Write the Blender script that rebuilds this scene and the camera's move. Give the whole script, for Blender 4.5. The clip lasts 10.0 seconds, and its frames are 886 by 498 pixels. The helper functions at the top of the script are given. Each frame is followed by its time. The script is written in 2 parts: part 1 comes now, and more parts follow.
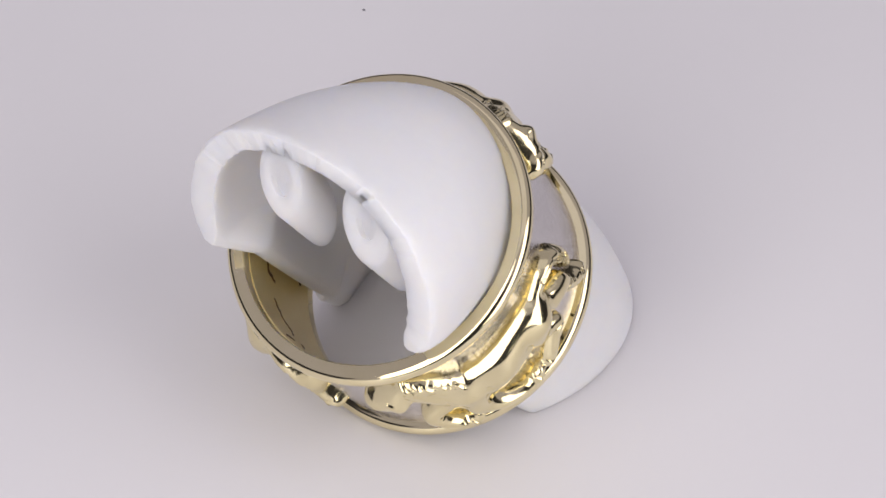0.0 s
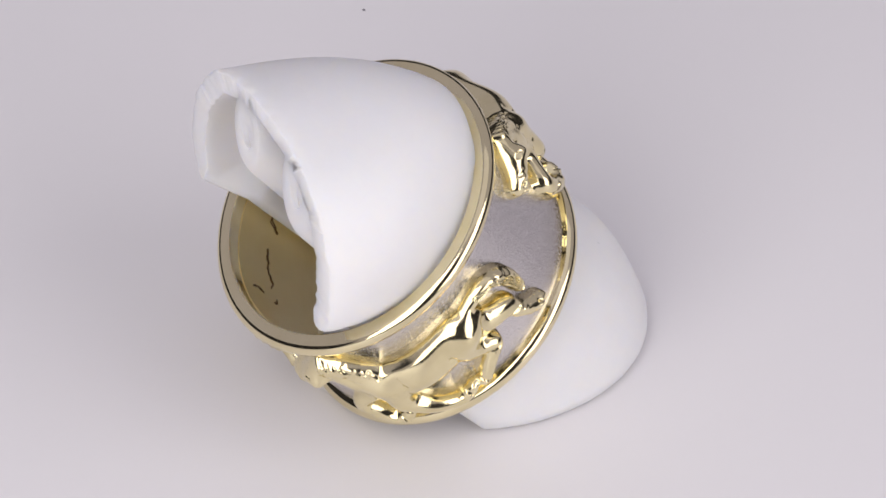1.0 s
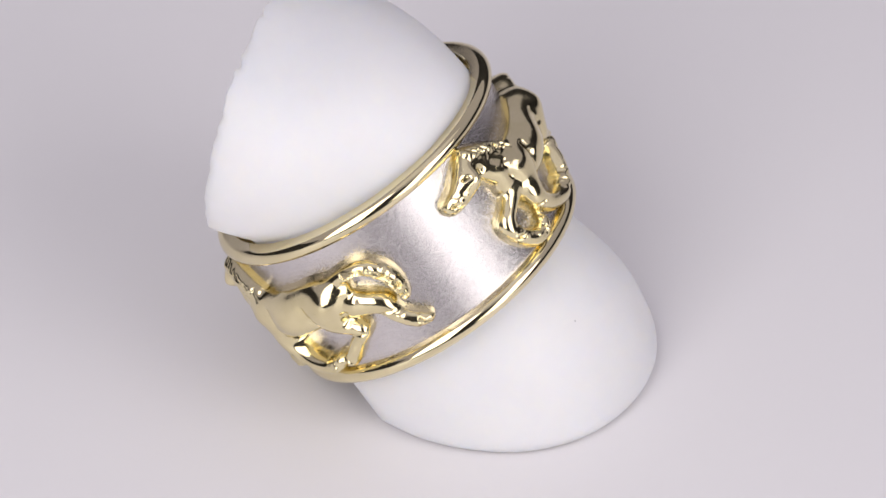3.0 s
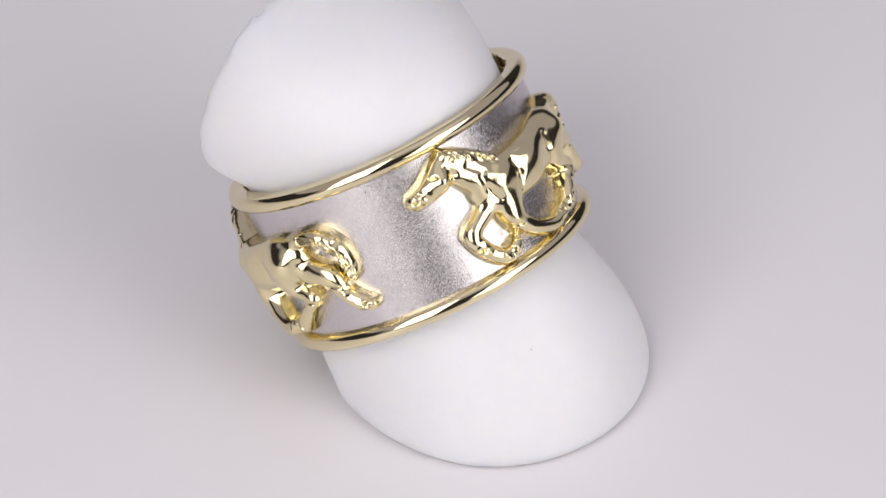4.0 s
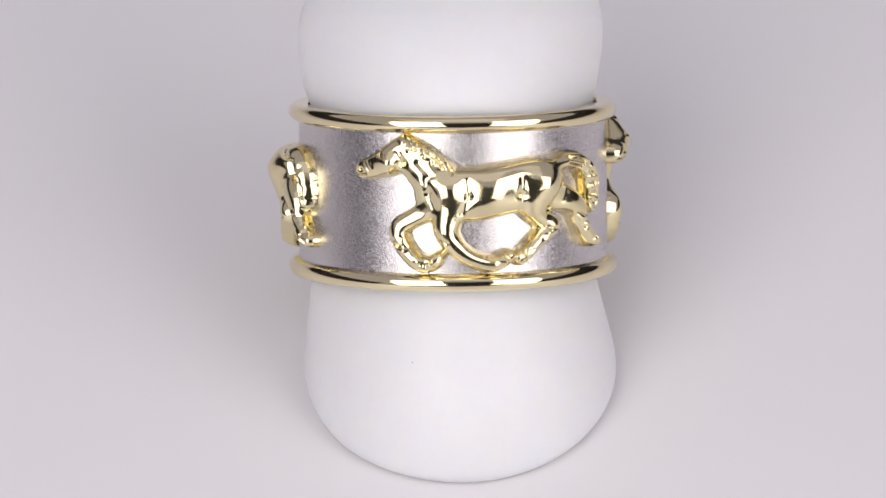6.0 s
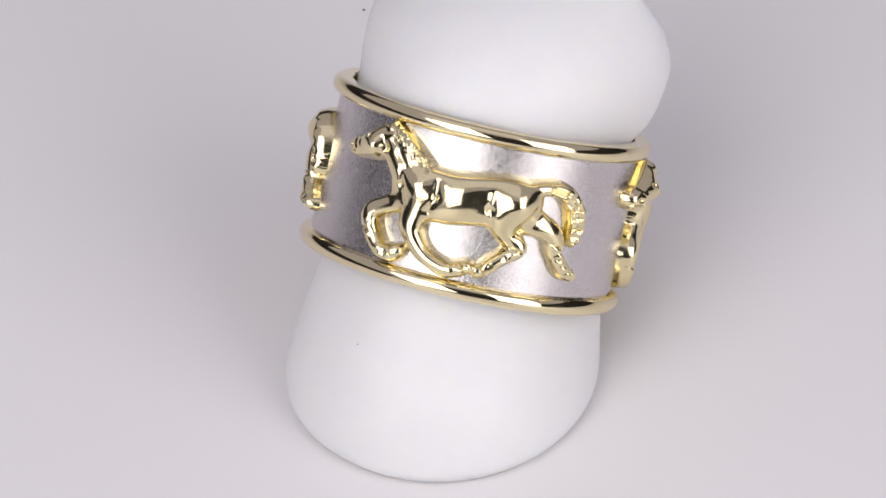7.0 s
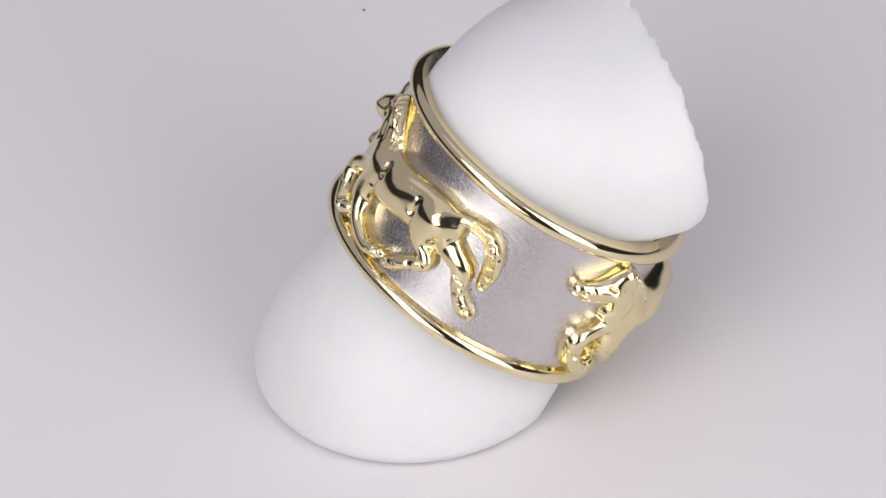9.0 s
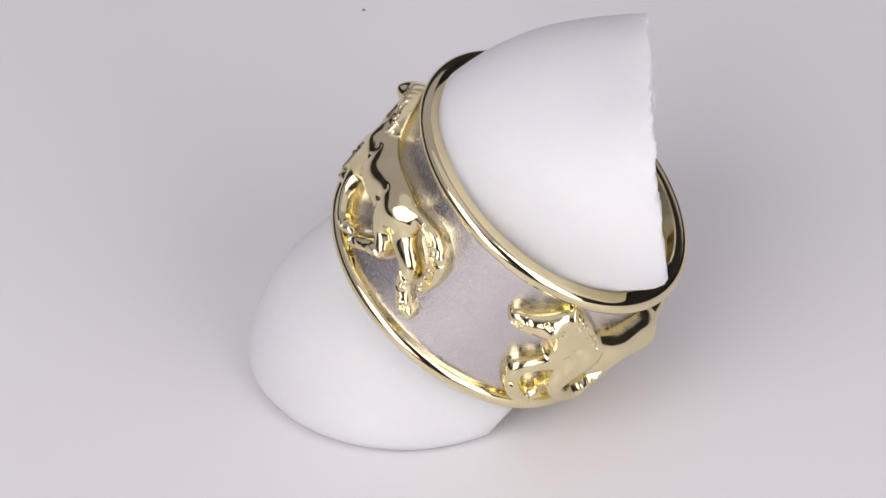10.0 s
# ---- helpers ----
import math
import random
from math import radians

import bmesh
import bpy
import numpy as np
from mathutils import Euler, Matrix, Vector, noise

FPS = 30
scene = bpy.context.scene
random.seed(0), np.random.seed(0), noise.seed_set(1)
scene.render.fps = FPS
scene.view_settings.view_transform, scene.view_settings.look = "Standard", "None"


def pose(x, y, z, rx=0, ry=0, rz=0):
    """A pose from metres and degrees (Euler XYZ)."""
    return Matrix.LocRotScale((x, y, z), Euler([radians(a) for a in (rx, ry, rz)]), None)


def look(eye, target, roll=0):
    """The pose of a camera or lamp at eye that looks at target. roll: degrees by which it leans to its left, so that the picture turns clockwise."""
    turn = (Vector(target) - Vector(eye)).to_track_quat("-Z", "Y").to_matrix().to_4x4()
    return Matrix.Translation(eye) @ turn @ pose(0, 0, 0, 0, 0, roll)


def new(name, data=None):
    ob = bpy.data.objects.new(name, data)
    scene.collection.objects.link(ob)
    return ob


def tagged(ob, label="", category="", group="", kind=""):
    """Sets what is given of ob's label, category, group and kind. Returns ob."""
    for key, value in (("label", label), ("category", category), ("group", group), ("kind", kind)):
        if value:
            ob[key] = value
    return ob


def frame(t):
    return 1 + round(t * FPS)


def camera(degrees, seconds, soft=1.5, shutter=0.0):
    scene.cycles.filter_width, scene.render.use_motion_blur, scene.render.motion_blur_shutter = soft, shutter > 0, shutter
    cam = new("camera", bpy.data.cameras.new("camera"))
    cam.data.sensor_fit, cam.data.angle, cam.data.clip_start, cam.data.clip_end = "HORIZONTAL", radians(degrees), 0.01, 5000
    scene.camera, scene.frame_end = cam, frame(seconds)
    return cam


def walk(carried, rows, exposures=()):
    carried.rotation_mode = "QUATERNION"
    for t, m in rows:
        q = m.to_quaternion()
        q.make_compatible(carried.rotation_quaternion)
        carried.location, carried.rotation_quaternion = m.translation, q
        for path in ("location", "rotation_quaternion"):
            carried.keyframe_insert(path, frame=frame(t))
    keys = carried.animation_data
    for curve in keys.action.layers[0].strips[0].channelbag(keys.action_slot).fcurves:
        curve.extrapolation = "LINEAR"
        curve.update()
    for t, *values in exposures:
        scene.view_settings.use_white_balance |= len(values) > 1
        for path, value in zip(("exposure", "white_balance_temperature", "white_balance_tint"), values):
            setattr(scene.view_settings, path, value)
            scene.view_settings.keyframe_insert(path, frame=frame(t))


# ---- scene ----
# A horse ring on a cut white plastic sleeve, slowly turned before a fixed macro camera.
R = 0.0108                       # radius of the ring's edge wires, metres
EL, DIST = radians(42.0155), 30.687 * R
GROUND = -0.862 * R              # the paper lies here, the turning axis is x = y = 0
SPIN, T0 = -23.071, 5.0          # degrees a second about the upright axis

cam = camera(11.0, 10.0, soft=1.6)
EYE = (0.0, -DIST * math.cos(EL), DIST * math.sin(EL))
AIM = (-0.0551 * R, 0.0, 0.0)
ROLL = -0.88
walk(cam, [(0.0, look(EYE, AIM, ROLL)), (10.0, look(EYE, AIM, ROLL))])

# ---- light: a dim studio with two soft boxes beside the camera and an added fill overhead ----
world = bpy.data.worlds.new("studio")
scene.world = world
world.use_nodes = True
world.node_tree.nodes["Background"].inputs[0].default_value = (0.64, 0.597, 0.70, 1)
world.node_tree.nodes["Background"].inputs[1].default_value = 0.585
scene.view_settings.exposure = 0.0


def softbox(name, eye, target, w, h, watts, colour, long=None):
    """A soft box; long: the way its longer side runs."""
    d = bpy.data.lights.new(name, "AREA")
    d.shape, d.size, d.size_y, d.energy, d.color = "RECTANGLE", w, h, watts, colour
    ob = new(name, d)
    ob.matrix_world = look(eye, target)
    if long:
        z = (Vector(eye) - Vector(target)).normalized()
        y = (Vector(long) - z * z.dot(Vector(long))).normalized()
        ob.matrix_world = Matrix.Translation(eye) @ Matrix((y.cross(z), y, z)).transposed().to_4x4()
    return ob


softbox("softbox_light", (-0.178, -0.284, 0.252), (0, 0, 0), 0.26, 0.46, 1.24, (1.0, 0.97, 0.96), (-0.1, 0.6, 0.8))
softbox("softbox_light", (0.285, -0.230, 0.206), (0, 0, 0), 0.26, 0.46, 0.96, (1.0, 0.97, 0.96), (0.1, 0.6, 0.8))
# weak overhead fill, added to lift the general brightness
softbox("softbox_light", (0.0, 0.02, 0.50), (0, 0, 0), 0.50, 0.34, 0.16, (0.95, 0.92, 1.0))


# ---- materials ----
def material(name):
    m = bpy.data.materials.new(name)
    m.use_nodes = True
    n = m.node_tree.nodes
    return m, n, m.node_tree.links, n["Principled BSDF"]


def grain(n, l, scale, detail=4.0, rough=0.6):
    tc = n.new("ShaderNodeTexCoord")
    t = n.new("ShaderNodeTexNoise")
    t.inputs["Scale"].default_value = scale
    t.inputs["Detail"].default_value = detail
    t.inputs["Roughness"].default_value = rough
    l.new(tc.outputs["Object"], t.inputs["Vector"])
    return t


def ramp(n, l, src, c0, c1, p0=0.3, p1=0.7):
    r = n.new("ShaderNodeValToRGB")
    r.color_ramp.elements[0].position, r.color_ramp.elements[1].position = p0, p1
    r.color_ramp.elements[0].color, r.color_ramp.elements[1].color = (*c0, 1), (*c1, 1)
    l.new(src, r.inputs[0])
    return r.outputs["Color"]


def span(n, l, src, a, b):
    r = n.new("ShaderNodeMapRange")
    r.inputs["To Min"].default_value, r.inputs["To Max"].default_value = a, b
    l.new(src, r.inputs["Value"])
    return r.outputs["Result"]


def bump(n, l, b, src, strength, dist):
    k = n.new("ShaderNodeBump")
    k.inputs["Strength"].default_value, k.inputs["Distance"].default_value = strength, dist
    l.new(src, k.inputs["Height"])
    l.new(k.outputs["Normal"], b.inputs["Normal"])


def metal(name, c0, c1, r0, r1, scale, relief, fine):
    m, n, l, b = material(name)
    b.inputs["Metallic"].default_value = 1.0
    big, small = grain(n, l, scale), grain(n, l, fine)
    l.new(ramp(n, l, big.outputs["Fac"], c0, c1), b.inputs["Base Color"])
    l.new(span(n, l, small.outputs["Fac"], r0, r1), b.inputs["Roughness"])
    bump(n, l, b, small.outputs["Fac"], relief[0], relief[1])
    return m


GOLD = metal("polished_gold", (0.79, 0.695, 0.43), (0.85, 0.755, 0.50), 0.04, 0.10, 300, (0.10, 0.00002), 900)
GOLD_CAST = metal("cast_gold", (0.78, 0.685, 0.41), (0.85, 0.755, 0.485), 0.08, 0.18, 500, (0.4, 0.00003), 1500)
GOLD_IN = metal("inner_gold", (0.88, 0.73, 0.38), (0.92, 0.79, 0.45), 0.28, 0.38, 250, (0.20, 0.00003), 700)
SATIN = metal("satin_white_gold", (0.63, 0.595, 0.595), (0.69, 0.655, 0.655), 0.21, 0.32, 400, (1.0, 0.000025), 9000)
brushed = SATIN.node_tree.nodes.new("ShaderNodeTangent")      # brushed round the band
brushed.direction_type, brushed.axis = "RADIAL", "Z"
satin = SATIN.node_tree.nodes["Principled BSDF"]
satin.inputs["Anisotropic"].default_value = 0.3
satin.inputs["Anisotropic Rotation"].default_value = 0.25
SATIN.node_tree.links.new(brushed.outputs["Tangent"], satin.inputs["Tangent"])

PLASTIC, n_, l_, b_ = material("white_plastic")
big_, small_ = grain(n_, l_, 220), grain(n_, l_, 1800)
l_.new(ramp(n_, l_, big_.outputs["Fac"], (0.80, 0.79, 0.80), (0.83, 0.82, 0.83)), b_.inputs["Base Color"])
l_.new(span(n_, l_, small_.outputs["Fac"], 0.42, 0.58), b_.inputs["Roughness"])
b_.inputs["Subsurface Weight"].default_value = 1.0
b_.inputs["Subsurface Radius"].default_value = (1.0, 0.92, 0.76)
b_.inputs["Subsurface Scale"].default_value = 0.0040
bump(n_, l_, b_, small_.outputs["Fac"], 0.15, 0.00004)
glow_, mix_ = n_.new("ShaderNodeBsdfTranslucent"), n_.new("ShaderNodeMixShader")      # thin plastic lets light through
glow_.inputs["Color"].default_value = (0.95, 0.90, 0.80, 1)
mix_.inputs[0].default_value = 0.06
l_.new(b_.outputs[0], mix_.inputs[1])
l_.new(glow_.outputs[0], mix_.inputs[2])
l_.new(mix_.outputs[0], n_["Material Output"].inputs["Surface"])

PAPER, n_, l_, b_ = material("white_paper")
big_, small_ = grain(n_, l_, 9, 3), grain(n_, l_, 1500)
l_.new(ramp(n_, l_, big_.outputs["Fac"], (0.72, 0.70, 0.72), (0.75, 0.73, 0.745)), b_.inputs["Base Color"])
b_.inputs["Roughness"].default_value = 0.45
bump(n_, l_, b_, small_.outputs["Fac"], 0.1, 0.00003)


# ---- building helpers ----
def finish(name, verts, faces, mat, parent=None, label="", smooth=True, m=None):
    me = bpy.data.meshes.new(name)
    me.from_pydata([tuple(map(float, v)) for v in verts], [], [tuple(map(int, f)) for f in faces])
    if smooth:
        me.polygons.foreach_set("use_smooth", [True] * len(me.polygons))
    me.materials.append(mat)
    me.update()
    if smooth:
        me.set_sharp_from_angle(angle=radians(38))
    ob = new(name, me)
    if parent:
        ob.parent = parent
    if m is not None:
        ob.matrix_basis = m
    if label:
        tagged(ob, label=label)
    return ob


def lathe(profile, steps):
    """A closed (r, z) profile turned about z."""
    k = len(profile)
    vs = [(r * math.cos(2 * math.pi * i / steps), r * math.sin(2 * math.pi * i / steps), z)
          for i in range(steps) for r, z in profile]
    fs = [(i * k + j, ((i + 1) % steps) * k + j, ((i + 1) % steps) * k + (j + 1) % k, i * k + (j + 1) % k)
          for i in range(steps) for j in range(k)]
    return vs, fs


# ---- paper ground ----
g = bmesh.new()
bmesh.ops.create_grid(g, x_segments=4, y_segments=4, size=40)
me = bpy.data.meshes.new("ground")
g.to_mesh(me)
g.free()
me.materials.append(PAPER)
ground = new("ground", me)
ground.location = (0, 0, GROUND)
tagged(ground, "plain white paper sheet under the ring", "ground", kind="structure")

# ---- unseen dark panels behind the camera and round the paper, added to darken reflections ----
SHADE, n_, l_, b_ = material("added_panel_dark")
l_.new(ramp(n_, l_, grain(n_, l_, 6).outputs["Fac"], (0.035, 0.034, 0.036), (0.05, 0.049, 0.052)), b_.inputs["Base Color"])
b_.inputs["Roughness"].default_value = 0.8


def dark_panel(name, x0, x1, y0, y1, high, label):
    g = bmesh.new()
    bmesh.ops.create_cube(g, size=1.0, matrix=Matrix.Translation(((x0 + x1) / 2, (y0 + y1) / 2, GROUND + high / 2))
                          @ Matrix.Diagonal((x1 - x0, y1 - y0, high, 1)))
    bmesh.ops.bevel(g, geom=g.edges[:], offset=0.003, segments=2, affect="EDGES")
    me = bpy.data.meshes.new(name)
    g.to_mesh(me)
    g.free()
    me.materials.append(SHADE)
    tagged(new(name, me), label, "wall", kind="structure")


dark_panel("wall_south", -0.40, 0.40, -0.64, -0.60, 0.90, "unseen dark panel added behind the camera for dark reflections")
dark_panel("wall_north", -0.80, 0.80, 0.76, 0.80, 0.34, "unseen low dark panel added beyond the paper for dark reflections")
dark_panel("wall_west", -0.80, -0.76, -0.60, 0.757, 0.34, "unseen low dark panel added beside the paper for dark reflections")
dark_panel("wall_east", 0.76, 0.80, -0.60, 0.757, 0.34, "unseen low dark panel added beside the paper for dark reflections")

# ---- the leaning frame of ring and sleeve ----
AZ, TILT = radians(112.47), radians(55.457)
AX = Vector((math.cos(TILT) * math.cos(AZ), math.cos(TILT) * math.sin(AZ), math.sin(TILT)))
U = AX.cross(Vector((0, 0, 1))).normalized()
V = AX.cross(U)
CENTRE = Vector((-0.1388, 0.3690, 0.2123)) * R
LEAN = Matrix.Translation(CENTRE) @ Matrix((U, V, AX)).transposed().to_4x4()

# ---- the ring ----
K = R
R = 1.03 * R                    # the ring itself
ring = new("ring")
ring.empty_display_size = 0.003
tagged(ring, "wide two-tone gold band ring with galloping horses in relief", "ring")
H = 0.5033                       # height of the edge wires over the middle
BAND = 0.985                     # outside of the satin band


def rim(sign):
    pr = [(0.925, 0.43), (0.925, H + 0.043), (0.934, H + 0.053), (0.990, H + 0.053)]
    pr += [(0.997 + 0.054 * math.sin(radians(a)), H + 0.054 * math.cos(radians(a))) for a in range(0, 181, 15)]
    pr += [(0.96, 0.43)]
    return [(r * R, z * R * sign) for r, z in pr][::sign]


vs, fs = lathe(rim(1), 256)
finish("edge_wire", vs, fs, GOLD, ring, "polished yellow gold edge wire")
vs, fs = lathe(rim(-1), 256)
finish("edge_wire", vs, fs, GOLD, ring, "polished yellow gold edge wire")
vs, fs = lathe([(0.932 * R, -0.46 * R), (BAND * R, -0.46 * R), (BAND * R, 0.46 * R), (0.932 * R, 0.46 * R)], 256)
finish("band", vs, fs, SATIN, ring, "satin white gold band")
vs, fs = lathe([(0.921 * R, -0.46 * R), (0.931 * R, -0.46 * R), (0.931 * R, 0.46 * R), (0.921 * R, 0.46 * R)], 256)
finish("inner_sleeve", vs, fs, GOLD_IN, ring, "yellow gold lining")


def ovalise(me):
    """The ring is slightly oval and opens a little towards its lower edge."""
    for v in me.vertices:
        a = math.atan2(v.co.y, v.co.x)
        k = 1 + 0.0165 * math.cos(2 * a) - 0.0051 * math.sin(2 * a) - 0.0038 * v.co.z / (H * R)
        v.co.x *= k
        v.co.y *= k


# horse relief: limbs as tapered strokes on the unrolled band; s runs round the band, h along its axis, in radii
def S(deg):
    return radians(deg + 78.0)


class Relief:
    def __init__(self, s0, s1, h0, h1, step):
        self.s, self.h = np.meshgrid(np.arange(s0, s1, step), np.arange(h0, h1, step), indexing="ij")
        self.z = np.full(self.s.shape, -0.2)

    def stroke(self, pts, wide=1.06, base=0.055, blend=0.016):
        """pts: (angle, h, half width, relief) along a limb, joined by a smooth curve."""
        q = [np.array(p, float) for p in (pts[0], *pts, pts[-1])]
        pts = [tuple(0.5 * (2 * b + (c - a) * t + (2 * a - 5 * b + 4 * c - d) * t ** 2 + (3 * b - a - 3 * c + d) * t ** 3))
               for a, b, c, d in zip(q, q[1:], q[2:], q[3:]) for t in np.arange(0, 1, 0.2)] + [tuple(q[-1])]
        for (a0, h0, r0, z0), (a1, h1, r1, z1) in zip(pts, pts[1:]):
            p, d = np.array((S(a0), h0)), np.array((S(a1) - S(a0), h1 - h0))
            k = np.clip(((self.s - p[0]) * d[0] + (self.h - p[1]) * d[1]) / max(d @ d, 1e-9), 0, 1)
            dist = np.hypot(self.s - p[0] - k * d[0], self.h - p[1] - k * d[1])
            r, z = wide * (r0 + (r1 - r0) * k), z0 + (z1 - z0) * k
            q = 1 - (dist / r) ** 2
            self.join(np.where(q > 0, base + 0.87 * z * np.maximum(q, 0) ** 0.47, base - (dist - r) * 4.0), blend)

    def join(self, z, blend):
        m = np.maximum(self.z, z)
        self.z = np.where(np.abs(self.z - z) < 6 * blend, m + blend * np.log1p(np.exp(-np.abs(self.z - z) / blend)) * 0.8, m)

    def smooth(self, sigma):
        w = np.exp(-0.5 * (np.arange(-5, 6) / sigma) ** 2)
        w /= w.sum()
        for axis in (0, 1):
            self.z = np.apply_along_axis(lambda c: np.convolve(np.pad(c, 5, mode="edge"), w, mode="valid"), axis, self.z)

    def swell(self, a, h, rad, up):
        self.z += up * np.exp(-((self.s - S(a)) ** 2 + (self.h - h) ** 2) / rad ** 2) * (self.z > 0.0)

    def lumps(self, amount):
        f = np.zeros(self.z.shape)
        rnd = random.Random(5)
        for _ in range(26):
            w, d, p = rnd.uniform(10, 26), rnd.uniform(0, math.pi), rnd.uniform(0, 6.28)
            f += np.sin(w * (self.s * math.cos(d) + self.h * math.sin(d)) + p) * 10 / w
        self.z += amount * f / 2.0 * (self.z > 0.03)

    def cast(self, spots, amount):
        """Rough casting skin within (angle, h, radius) spots."""
        f, mask = np.zeros(self.z.shape), np.zeros(self.z.shape)
        rnd = random.Random(8)
        for _ in range(40):
            w, d, p = rnd.uniform(50, 150), rnd.uniform(0, math.pi), rnd.uniform(0, 6.28)
            f += np.sin(w * (self.s * math.cos(d) + self.h * math.sin(d)) + p)
        for a, h, rad in spots:
            mask = np.maximum(mask, np.exp(-(((self.s - S(a)) ** 2 + (self.h - h) ** 2) / rad ** 2) ** 2))
        self.z += amount * f / 4.5 * mask * (self.z > 0.0)

    def groove(self, pts, r, depth):
        for (a0, h0), (a1, h1) in zip(pts, pts[1:]):
            p, d = np.array((S(a0), h0)), np.array((S(a1) - S(a0), h1 - h0))
            k = np.clip(((self.s - p[0]) * d[0] + (self.h - p[1]) * d[1]) / max(d @ d, 1e-9), 0, 1)
            dist = np.hypot(self.s - p[0] - k * d[0], self.h - p[1] - k * d[1])
            self.z -= depth * np.exp(-(dist / r) ** 2) * (self.z > 0.02)

    def mesh(self, name, mat, parent, label):
        keep = self.z > -0.03
        cell = keep[:-1, :-1] | keep[1:, :-1] | keep[:-1, 1:] | keep[1:, 1:]
        used = np.zeros(keep.shape, bool)
        for di in (0, 1):
            for dj in (0, 1):
                used[di:keep.shape[0] - 1 + di, dj:keep.shape[1] - 1 + dj] |= cell
        idx = np.full(keep.shape, -1)
        idx[used] = np.arange(used.sum())
        rad = (BAND + 0.9 * np.maximum(self.z, -0.012)[used]) * R
        a = self.s[used] - radians(78.0)
        verts = np.stack([rad * np.cos(a), rad * np.sin(a), self.h[used] * R], 1)
        i, j = np.nonzero(cell)
        faces = np.stack([idx[i, j], idx[i + 1, j], idx[i + 1, j + 1], idx[i, j + 1]], 1)
        return finish(name, verts, faces, mat, parent, label)


def horse_relief():
    r = Relief(S(-132), S(-24), -0.47, 0.47, 0.0042)
    # far legs first, lower
    r.stroke([(-95, 0.0, 0.080, 0.06), (-103, -0.078, 0.058, 0.06), (-109, -0.15, 0.058, 0.07), (-107.5, -0.26, 0.055, 0.07),
              (-102.5, -0.362, 0.052, 0.07), (-98, -0.372, 0.050, 0.065), (-94.8, -0.335, 0.040, 0.055)])
    r.stroke([(-53, 0.04, 0.10, 0.06), (-47.5, 0.01, 0.076, 0.065), (-41.8, -0.045, 0.066, 0.065), (-39.5, -0.16, 0.050, 0.06),
              (-35, -0.255, 0.050, 0.06), (-31, -0.290, 0.038, 0.055)])
    # tail
    r.stroke([(-54, 0.225, 0.042, 0.06), (-46.5, 0.25, 0.046, 0.065), (-40, 0.235, 0.050, 0.065), (-35, 0.145, 0.056, 0.07),
              (-33.2, 0.03, 0.052, 0.065), (-33.2, -0.075, 0.034, 0.05)])
    # trunk
    r.stroke([(-94, 0.07, 0.160, 0.105), (-83, 0.062, 0.160, 0.125), (-72, 0.09, 0.155, 0.125), (-61, 0.122, 0.152, 0.115), (-55.5, 0.135, 0.130, 0.10)])
    # neck and head
    r.stroke([(-94, 0.12, 0.145, 0.09), (-99.5, 0.205, 0.112, 0.085), (-105.5, 0.31, 0.090, 0.08)])
    r.stroke([(-107.5, 0.335, 0.088, 0.085), (-112.0, 0.275, 0.090, 0.085), (-118.0, 0.232, 0.068, 0.074), (-122.3, 0.212, 0.062, 0.07)])
    r.stroke([(-111.5, 0.275, 0.080, 0.094), (-112.5, 0.268, 0.078, 0.092)])
    r.stroke([(-106.5, 0.405, 0.026, 0.045), (-107.4, 0.438, 0.014, 0.02)])
    # mane
    r.stroke([(-107, 0.405, 0.034, 0.08), (-101.8, 0.362, 0.040, 0.085), (-96.2, 0.300, 0.038, 0.085), (-90, 0.230, 0.026, 0.07)])
    # near fore leg
    r.stroke([(-91.5, 0.09, 0.125, 0.12), (-91.0, -0.03, 0.102, 0.115), (-92.0, -0.13, 0.082, 0.105), (-91.0, -0.21, 0.068, 0.095),
              (-85.7, -0.315, 0.054, 0.085), (-77.5, -0.376, 0.052, 0.085), (-72.3, -0.355, 0.046, 0.075), (-69.4, -0.325, 0.036, 0.065)])
    # near hind leg
    r.stroke([(-57.0, 0.115, 0.145, 0.130), (-61.5, 0.02, 0.102, 0.115), (-59, -0.08, 0.064, 0.09), (-53.6, -0.155, 0.054, 0.08),
              (-58.6, -0.235, 0.048, 0.075), (-62.6, -0.300, 0.046, 0.07), (-65.8, -0.355, 0.040, 0.06)])
    r.smooth(1.9)
    # muscles swell and dip
    for a, hh, rad, up in ((-91.5, 0.10, 0.075, 0.020), (-77, 0.05, 0.10, 0.014), (-57, 0.13, 0.085, 0.024), (-99, 0.17, 0.06, 0.012),
                           (-110.5, 0.268, 0.050, 0.030), (-68, 0.07, 0.065, -0.008), (-85, 0.12, 0.055, -0.006), (-98.0, 0.03, 0.04, -0.010),
                           (-93, 0.235, 0.045, -0.010), (-49, 0.10, 0.04, -0.010), (-107.5, 0.28, 0.04, -0.012)):
        r.swell(a, hh, rad, up)
    r.lumps(0.004)
    for line in ([(-66.5, 0.16), (-66.5, 0.06), (-65.5, -0.03)], [(-51, 0.12), (-54, 0.02), (-56, -0.06)],      # thigh
                 [(-98.5, 0.17), (-97.5, 0.08), (-95.5, -0.02)], [(-85, 0.15), (-84.5, 0.06), (-86.5, -0.04)],   # shoulder
                 [(-108.0, 0.33), (-106.8, 0.27), (-109.0, 0.215)], [(-101, 0.27), (-97, 0.19)]):               # jaw, neck
        r.groove(line, 0.021, 0.013)
    r.smooth(1.1)
    r.z = np.where(r.z < 0.052, 0.052 - (0.052 - r.z) * 3.5, r.z)      # steep sides
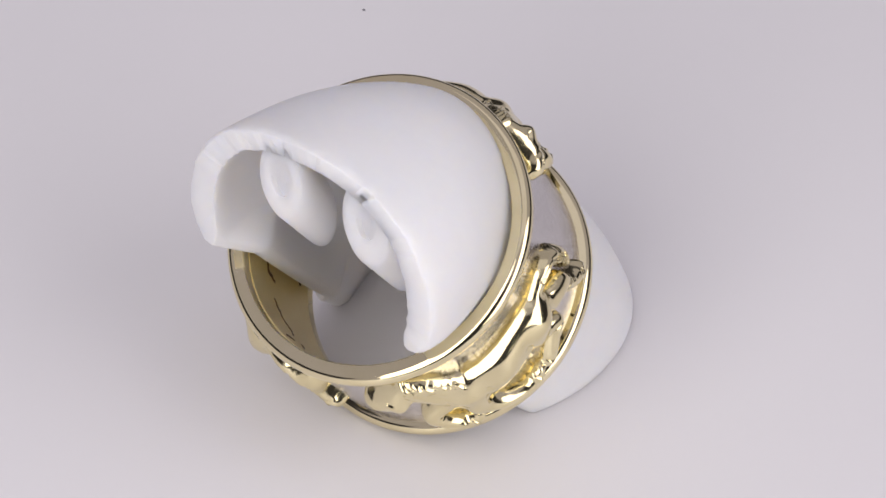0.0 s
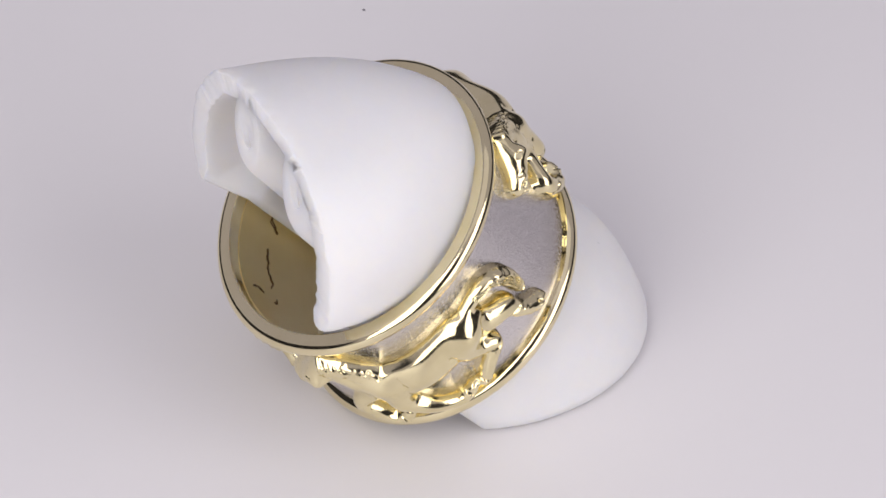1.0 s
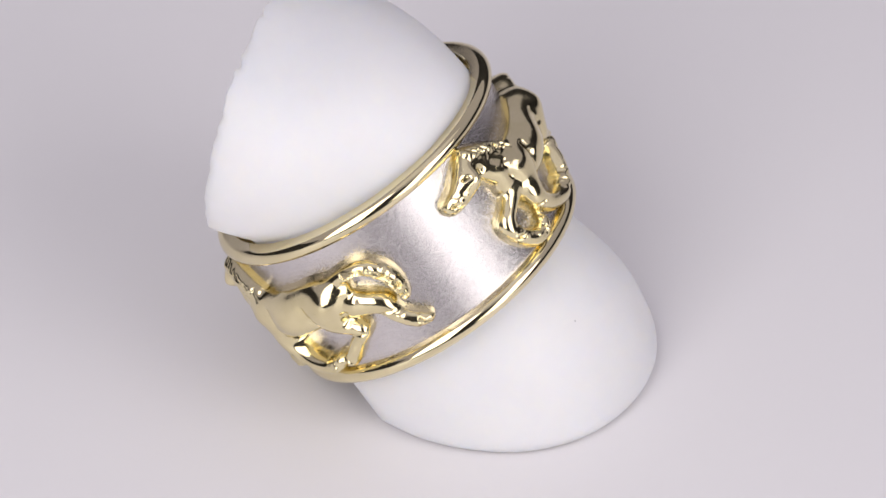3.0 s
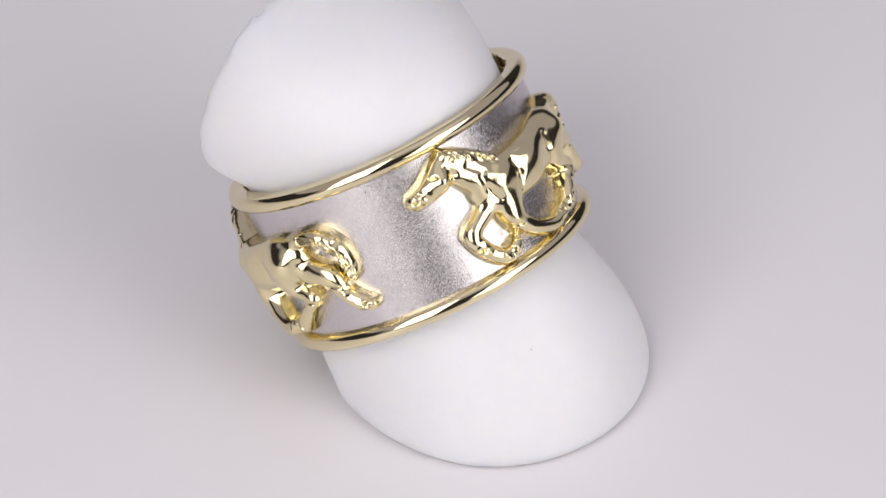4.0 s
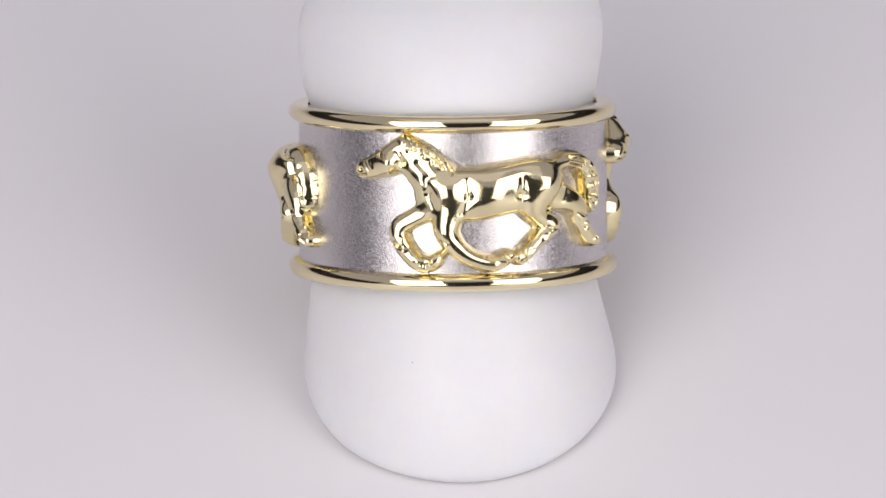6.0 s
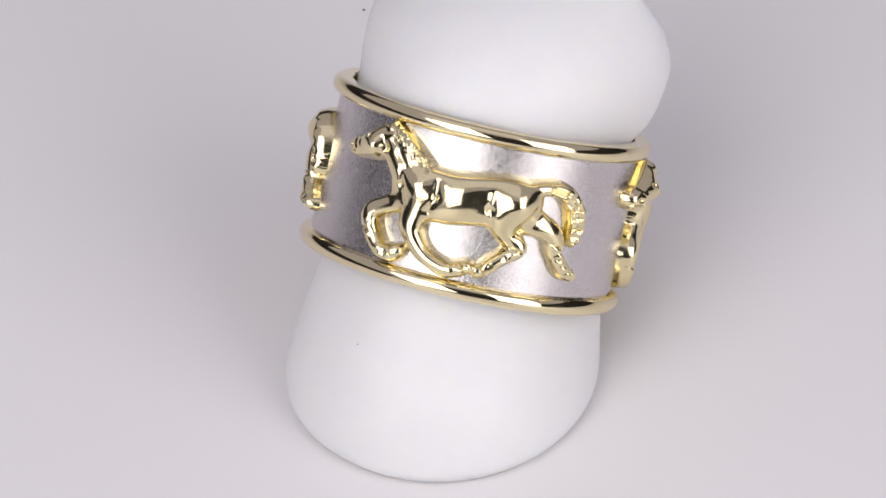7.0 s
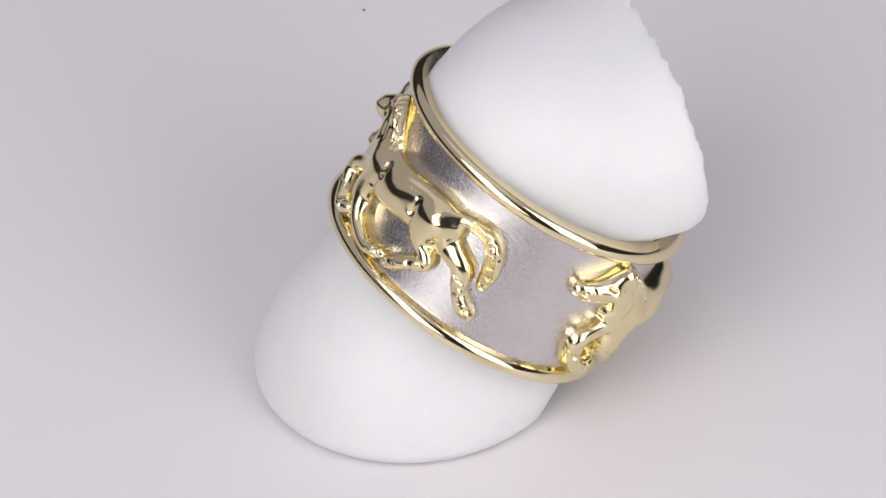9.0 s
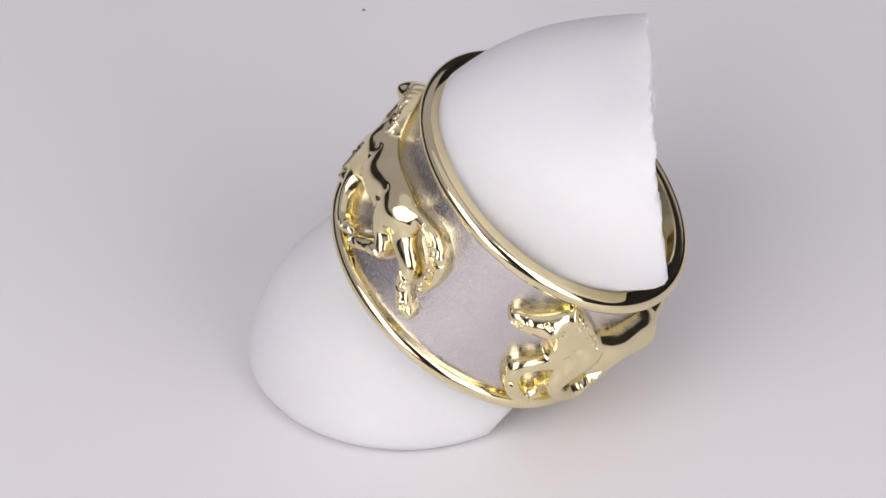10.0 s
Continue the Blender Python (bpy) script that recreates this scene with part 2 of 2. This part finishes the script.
    # hair, face and hooves
    for i in range(8):
        a, hh = -106 + 2.1 * i + 0.5 * math.sin(7 * i), 0.41 - 0.024 * i
        r.groove([(a, hh + 0.025), (a + 2.4 + math.sin(5 * i), hh - 0.04)], 0.007, 0.012 + 0.006 * math.sin(3 * i))
    for o in (-0.024, -0.008, 0.008, 0.024):
        r.groove([(-47, 0.25 + o), (-40.5, 0.222 + o), (-36 + 60 * o, 0.14), (-33.5 + 60 * o, 0.02), (-33 + 40 * o, -0.07)], 0.006, 0.016)
    r.groove([(-114.6, 0.315), (-113.0, 0.313)], 0.010, 0.026)
    r.groove([(-122.6, 0.220), (-121.8, 0.220)], 0.009, 0.024)
    r.groove([(-124.5, 0.180), (-119.5, 0.192)], 0.006, 0.020)
    for a, hh in ((-110.0, -0.255), (-93.8, -0.225), (-54.5, -0.165), (-41.0, -0.10)):
        r.groove([(a - 2, hh + 0.01), (a + 2, hh - 0.01)], 0.009, 0.014)
    for a, hh in ((-97.0, -0.365), (-71.3, -0.345), (-64.6, -0.335), (-32.5, -0.28)):
        r.groove([(a - 1.0, hh + 0.03), (a + 1.0, hh - 0.03)], 0.006, 0.016)
    r.cast([(-36.5, 0.17, 0.09), (-33.2, 0.03, 0.09), (-34, -0.06, 0.06), (-104, 0.39, 0.05), (-99, 0.335, 0.05), (-94, 0.28, 0.05),
            (-120, 0.22, 0.06), (-107.5, -0.25, 0.06), (-100, -0.37, 0.06), (-39.5, -0.17, 0.06), (-33, -0.27, 0.06),
            (-72, -0.35, 0.06), (-64, -0.33, 0.06), (-57, -0.2, 0.05)], 0.0042)
    return r


horse = horse_relief().mesh("horse_relief", GOLD_CAST, ring, "polished yellow gold galloping horse")
for turn in (120, 240):
    me = horse.data.copy()
    me.transform(pose(0, 0, 0, 0, 0, turn))
    other = new("horse_relief", me)
    other.parent = ring
    tagged(other, label="polished yellow gold galloping horse")


def bead_line(name, points, thick, mat, parent, label=""):
    """A thin closed bead on the lining through (angle, h) points."""
    n, m = len(points), 6
    pos = [Vector((0.9205 * R * math.cos(radians(a)), 0.9205 * R * math.sin(radians(a)), h * R)) for a, h in points]
    verts, faces = [], []
    for i, p in enumerate(pos):
        along = (pos[(i + 1) % n] - pos[i - 1]).normalized()
        out = Vector((p.x, p.y, 0)).normalized()
        side = along.cross(out)
        for k in range(m):
            w = 2 * math.pi * k / m
            verts.append(p + (out * math.cos(w) * 0.6 + side * math.sin(w)) * thick * R)
    for i in range(n):
        for k in range(m):
            faces.append((i * m + k, i * m + (k + 1) % m, ((i + 1) % n) * m + (k + 1) % m, ((i + 1) % n) * m + k))
    return finish(name, verts, faces, mat, parent, label)


# casting seams inside, behind each horse, drawn as thin dark brown beads
SEAM_BROWN = metal("dark_brown_seam", (0.10, 0.06, 0.025), (0.30, 0.19, 0.07), 0.3, 0.5, 2500, (0.5, 0.00003), 2500)
rnd = random.Random(11)
for turn in (0, 120, 240):
    for line in ([(25, -0.05), (28, 0.15), (33, 0.175), (38, 0.163), (41.3, 0.046)], [(25, -0.05), (27, -0.16), (30, -0.28), (34, -0.36)],
                 [(50, 0.14), (55, 0.115), (60.3, 0.106), (64, 0.05), (67.5, 0.091)], [(73.8, 0.33), (72.5, 0.26), (73.4, 0.18)],
                 [(74, 0.07), (73.4, 0.044), (71, 0.03)]):
        fine = [(a + (c - a) * k / 5, b + (d - b) * k / 5) for (a, b), (c, d) in zip(line, line[1:]) for k in range(5)]
        ways = [(a + turn + rnd.uniform(-0.5, 0.5), b + rnd.uniform(-0.006, 0.006)) for a, b in fine]
        back = [(a + rnd.uniform(0.3, 1.0), b + rnd.uniform(0.004, 0.014)) for a, b in ways[::-1]]
        bead_line("casting_seam", ways + back, 0.006, SEAM_BROWN, ring)

for piece in ring.children:
    ovalise(piece.data)

# ---- the cut plastic sleeve ----
R = K
sleeve = new("display_sleeve")
tagged(sleeve, "cut half sleeve of matt white plastic holding the ring upright", "display stand")
CZ = CENTRE.z / R
SIN, COS = math.sin(TILT), math.cos(TILT)
END_A, END_Z, END_L = 1.025, 0.092, -0.047   # top cut: reach + END_Z * height + END_L * side = END_A
KNOT = [-2.0, -1.3, -0.5, 0.5, 1.1, 1.8]
FRONT = [-0.87, -1.01, -0.906, -1.008, -0.762, -0.011]
HALF_A = [0.998, 1.063, 0.918, 0.960, 1.038, 0.830]        # half widths of the two sides
HALF_B = [1.107, 1.077, 0.982, 0.979, 1.001, 0.689]
FOOT = 0.12                      # rounding of the lower lip


def curve(x, y):
    """A smooth curve through the values y at KNOT."""
    i = 0
    while i < len(KNOT) - 2 and x > KNOT[i + 1]:
        i += 1
    h = KNOT[i + 1] - KNOT[i]
    t = min(1.0, max(0.0, (x - KNOT[i]) / h))
    m0 = (y[i + 1] - y[max(i - 1, 0)]) / (KNOT[i + 1] - KNOT[max(i - 1, 0)])
    k = min(i + 2, len(KNOT) - 1)
    m1 = (y[k] - y[i]) / (KNOT[k] - KNOT[i])
    return ((2 * t ** 3 - 3 * t ** 2 + 1) * y[i] + (t ** 3 - 2 * t ** 2 + t) * h * m0
            + (3 * t ** 2 - 2 * t ** 3) * y[i + 1] + (t ** 3 - t ** 2) * h * m1)


def section(phi, s, t):
    """Point of the sleeve's wall: phi from the front, s along the axis, t the depth into the wall; in radii."""
    vc = 0.218 + 0.100 * s
    b = vc - curve(s, FRONT) if abs(phi) <= math.pi / 2 else 0.9
    sn, cs = (math.copysign(abs(f) ** 1.031, f) for f in (math.sin(phi), math.cos(phi)))
    l = 0.010 - 0.032 * s - 0.002 * s * s + (curve(s, HALF_A if phi > 0 else HALF_B) - t) * sn
    v = vc - (b - t) * cs
    lim = 0.943 - t + 0.7 * max(0.0, abs(s) - 0.56)
    k = math.hypot(l, v)
    if k > lim:                  # the ring pinches the wall
        l, v = l * lim / k, v * lim / k
    return l, v


def s_ground(v):
    return (GROUND / R - CZ + COS * v) / SIN


def s_end(l, v, out=0.0):
    return (END_A + out - END_L * l - SIN * v + END_Z * COS * v) / (COS + END_Z * SIN)


def shell():
    na, ns, top, thick = 110, 72, radians(118), 0.205
    verts, faces = [], []
    rnd = random.Random(3)
    fray = [rnd.uniform(-0.026, 0.026) for _ in range(na + 3)]
    fray = [(a + 4 * b + c) / 6 for a, b, c in zip(fray, fray[1:], fray[2:])]
    steps = [(j / ns) ** 1.25 for j in range(ns + 1)]
    for side in (0, 1):
        for i in range(na + 1):
            phi = -radians(113) + (top + radians(113)) * i / na
            for k in steps:
                edge = min(1.0, min(i, na - i) / 7)                # the free edges are rounded over
                soft = 0.38 * thick * (1 - math.sqrt(1 - (1 - edge) ** 2))
                s, t = -0.5 + k, thick - soft if side else soft
                for _ in range(14):
                    l, v = section(phi, s, t)
                    lo, hi = s_ground(v), s_end(l, v)
                    s = 0.5 * s + 0.5 * (lo + (hi - lo) * k)
                    if side == 0:
                        up = (s - lo) * SIN
                        t = FOOT - math.sqrt(max(0.0, FOOT ** 2 - max(0.0, FOOT - up) ** 2)) if up < FOOT else 0.0
                        t = max(t, soft)
                        lip = (hi - s) * COS
                        if lip < 0.012:
                            t += 0.012 - math.sqrt(max(0.0, 0.012 ** 2 - (0.012 - max(lip, 0.0)) ** 2))
                if k == 1.0:
                    s += fray[i]
                verts.append((l * R, v * R, s * R))
    row, layer = ns + 1, (na + 1) * (ns + 1)
    for i in range(na):
        for j in range(ns):
            a = i * row + j
            faces.append((a, a + 1, a + row + 1, a + row))
            b = a + layer
            faces.append((b, b + row, b + row + 1, b + 1))
        for j in (0, ns):
            a = i * row + j
            faces.append((a, a + row, a + row + layer, a + layer) if j == 0 else (a, a + layer, a + row + layer, a + row))
    for j in range(ns):
        a, b = j, na * row + j
        faces.append((a, a + layer, a + 1 + layer, a + 1))
        faces.append((b, b + 1, b + 1 + layer, b + layer))
    return verts, faces


vs, fs = shell()
wall = finish("wall", vs, fs, PLASTIC, sleeve)
bev = wall.modifiers.new("edge", "BEVEL")
bev.width, bev.segments, bev.limit_method, bev.angle_limit = 0.0002, 2, "ANGLE", radians(50)


def stud(l0, v0, r1, r0, out):
    """A tube inside the wall, along the sleeve, cut like its end."""
    n = 40
    rings = [(0.002, -0.55), (r1, -0.55), (r1, -0.05), (r1 - 0.012, -0.012), (r1 - 0.04, 0.0), (r0 + 0.03, 0.0), (r0, -0.02), (r0 - 0.02, -0.08), (0.002, -0.10)]
    verts, faces = [], []
    for i in range(n):
        a = 2 * math.pi * i / n
        for r, z in rings:
            l, v = l0 + r * math.cos(a), v0 + 1.05 * r * math.sin(a)
            s = s_end(l, v, out) + z
            side = (l - 0.010 + 0.032 * s) / curve(s, HALF_A if l > 0.010 - 0.032 * s else HALF_B)
            vc = 0.218 + 0.100 * s
            v = max(v, vc - (vc - curve(s, FRONT)) * math.sqrt(max(0.0, 1 - side * side)) + 0.05)    # it merges with the wall
            verts.append((l * R, v * R, (min(s, s_end(l, v, out) + z) if z < -0.3 else s_end(l, v, out) + z) * R))
    k = len(rings)
    for i in range(n):
        for j in range(k):
            faces.append((i * k + j, ((i + 1) % n) * k + j, ((i + 1) % n) * k + (j + 1) % k, i * k + (j + 1) % k))
    finish("stud", verts, faces, PLASTIC, sleeve)


stud(0.25, 0.12, 0.185, 0.085, -0.004)
stud(-0.45, 0.08, 0.20, 0.085, -0.004)


def lump(name, size, mat, parent=None, m=None):
    g = bmesh.new()
    bmesh.ops.create_icosphere(g, subdivisions=2, radius=size)
    for v in g.verts:
        v.co *= 1 + 0.35 * noise.noise(v.co / size * 1.3)
        v.co.z *= 0.35
    me = bpy.data.meshes.new(name)
    g.to_mesh(me)
    g.free()
    me.materials.append(mat)
    ob = new(name, me)
    ob.parent = parent
    ob.matrix_basis = m
    return ob


DUST, n_, l_, b_ = material("grey_dust")
l_.new(ramp(n_, l_, grain(n_, l_, 4000).outputs["Fac"], (0.16, 0.15, 0.17), (0.30, 0.29, 0.31)), b_.inputs["Base Color"])
b_.inputs["Roughness"].default_value = 0.9
tagged(lump("dust_speck", 0.00013, DUST, m=pose(-0.62 * R, 3.60 * R, GROUND + 0.00003)), "tiny grey dust speck on the white paper", "dust")
l0, v0 = section(-0.31, -1.05, 0.0)
lump("speck", 0.00005, DUST, sleeve, Matrix.Translation((l0 * R, v0 * R, -1.05 * R)) @ pose(0, 0, 0, 90, 0, 0))


def motions():
    rows = [(i * 0.25, i * 0.25) for i in range(41)]
    for thing in (ring, sleeve):
        walk(thing, [(t, pose(0, 0, 0, 0, 0, SPIN * (k - T0)) @ LEAN) for t, k in rows])


motions()
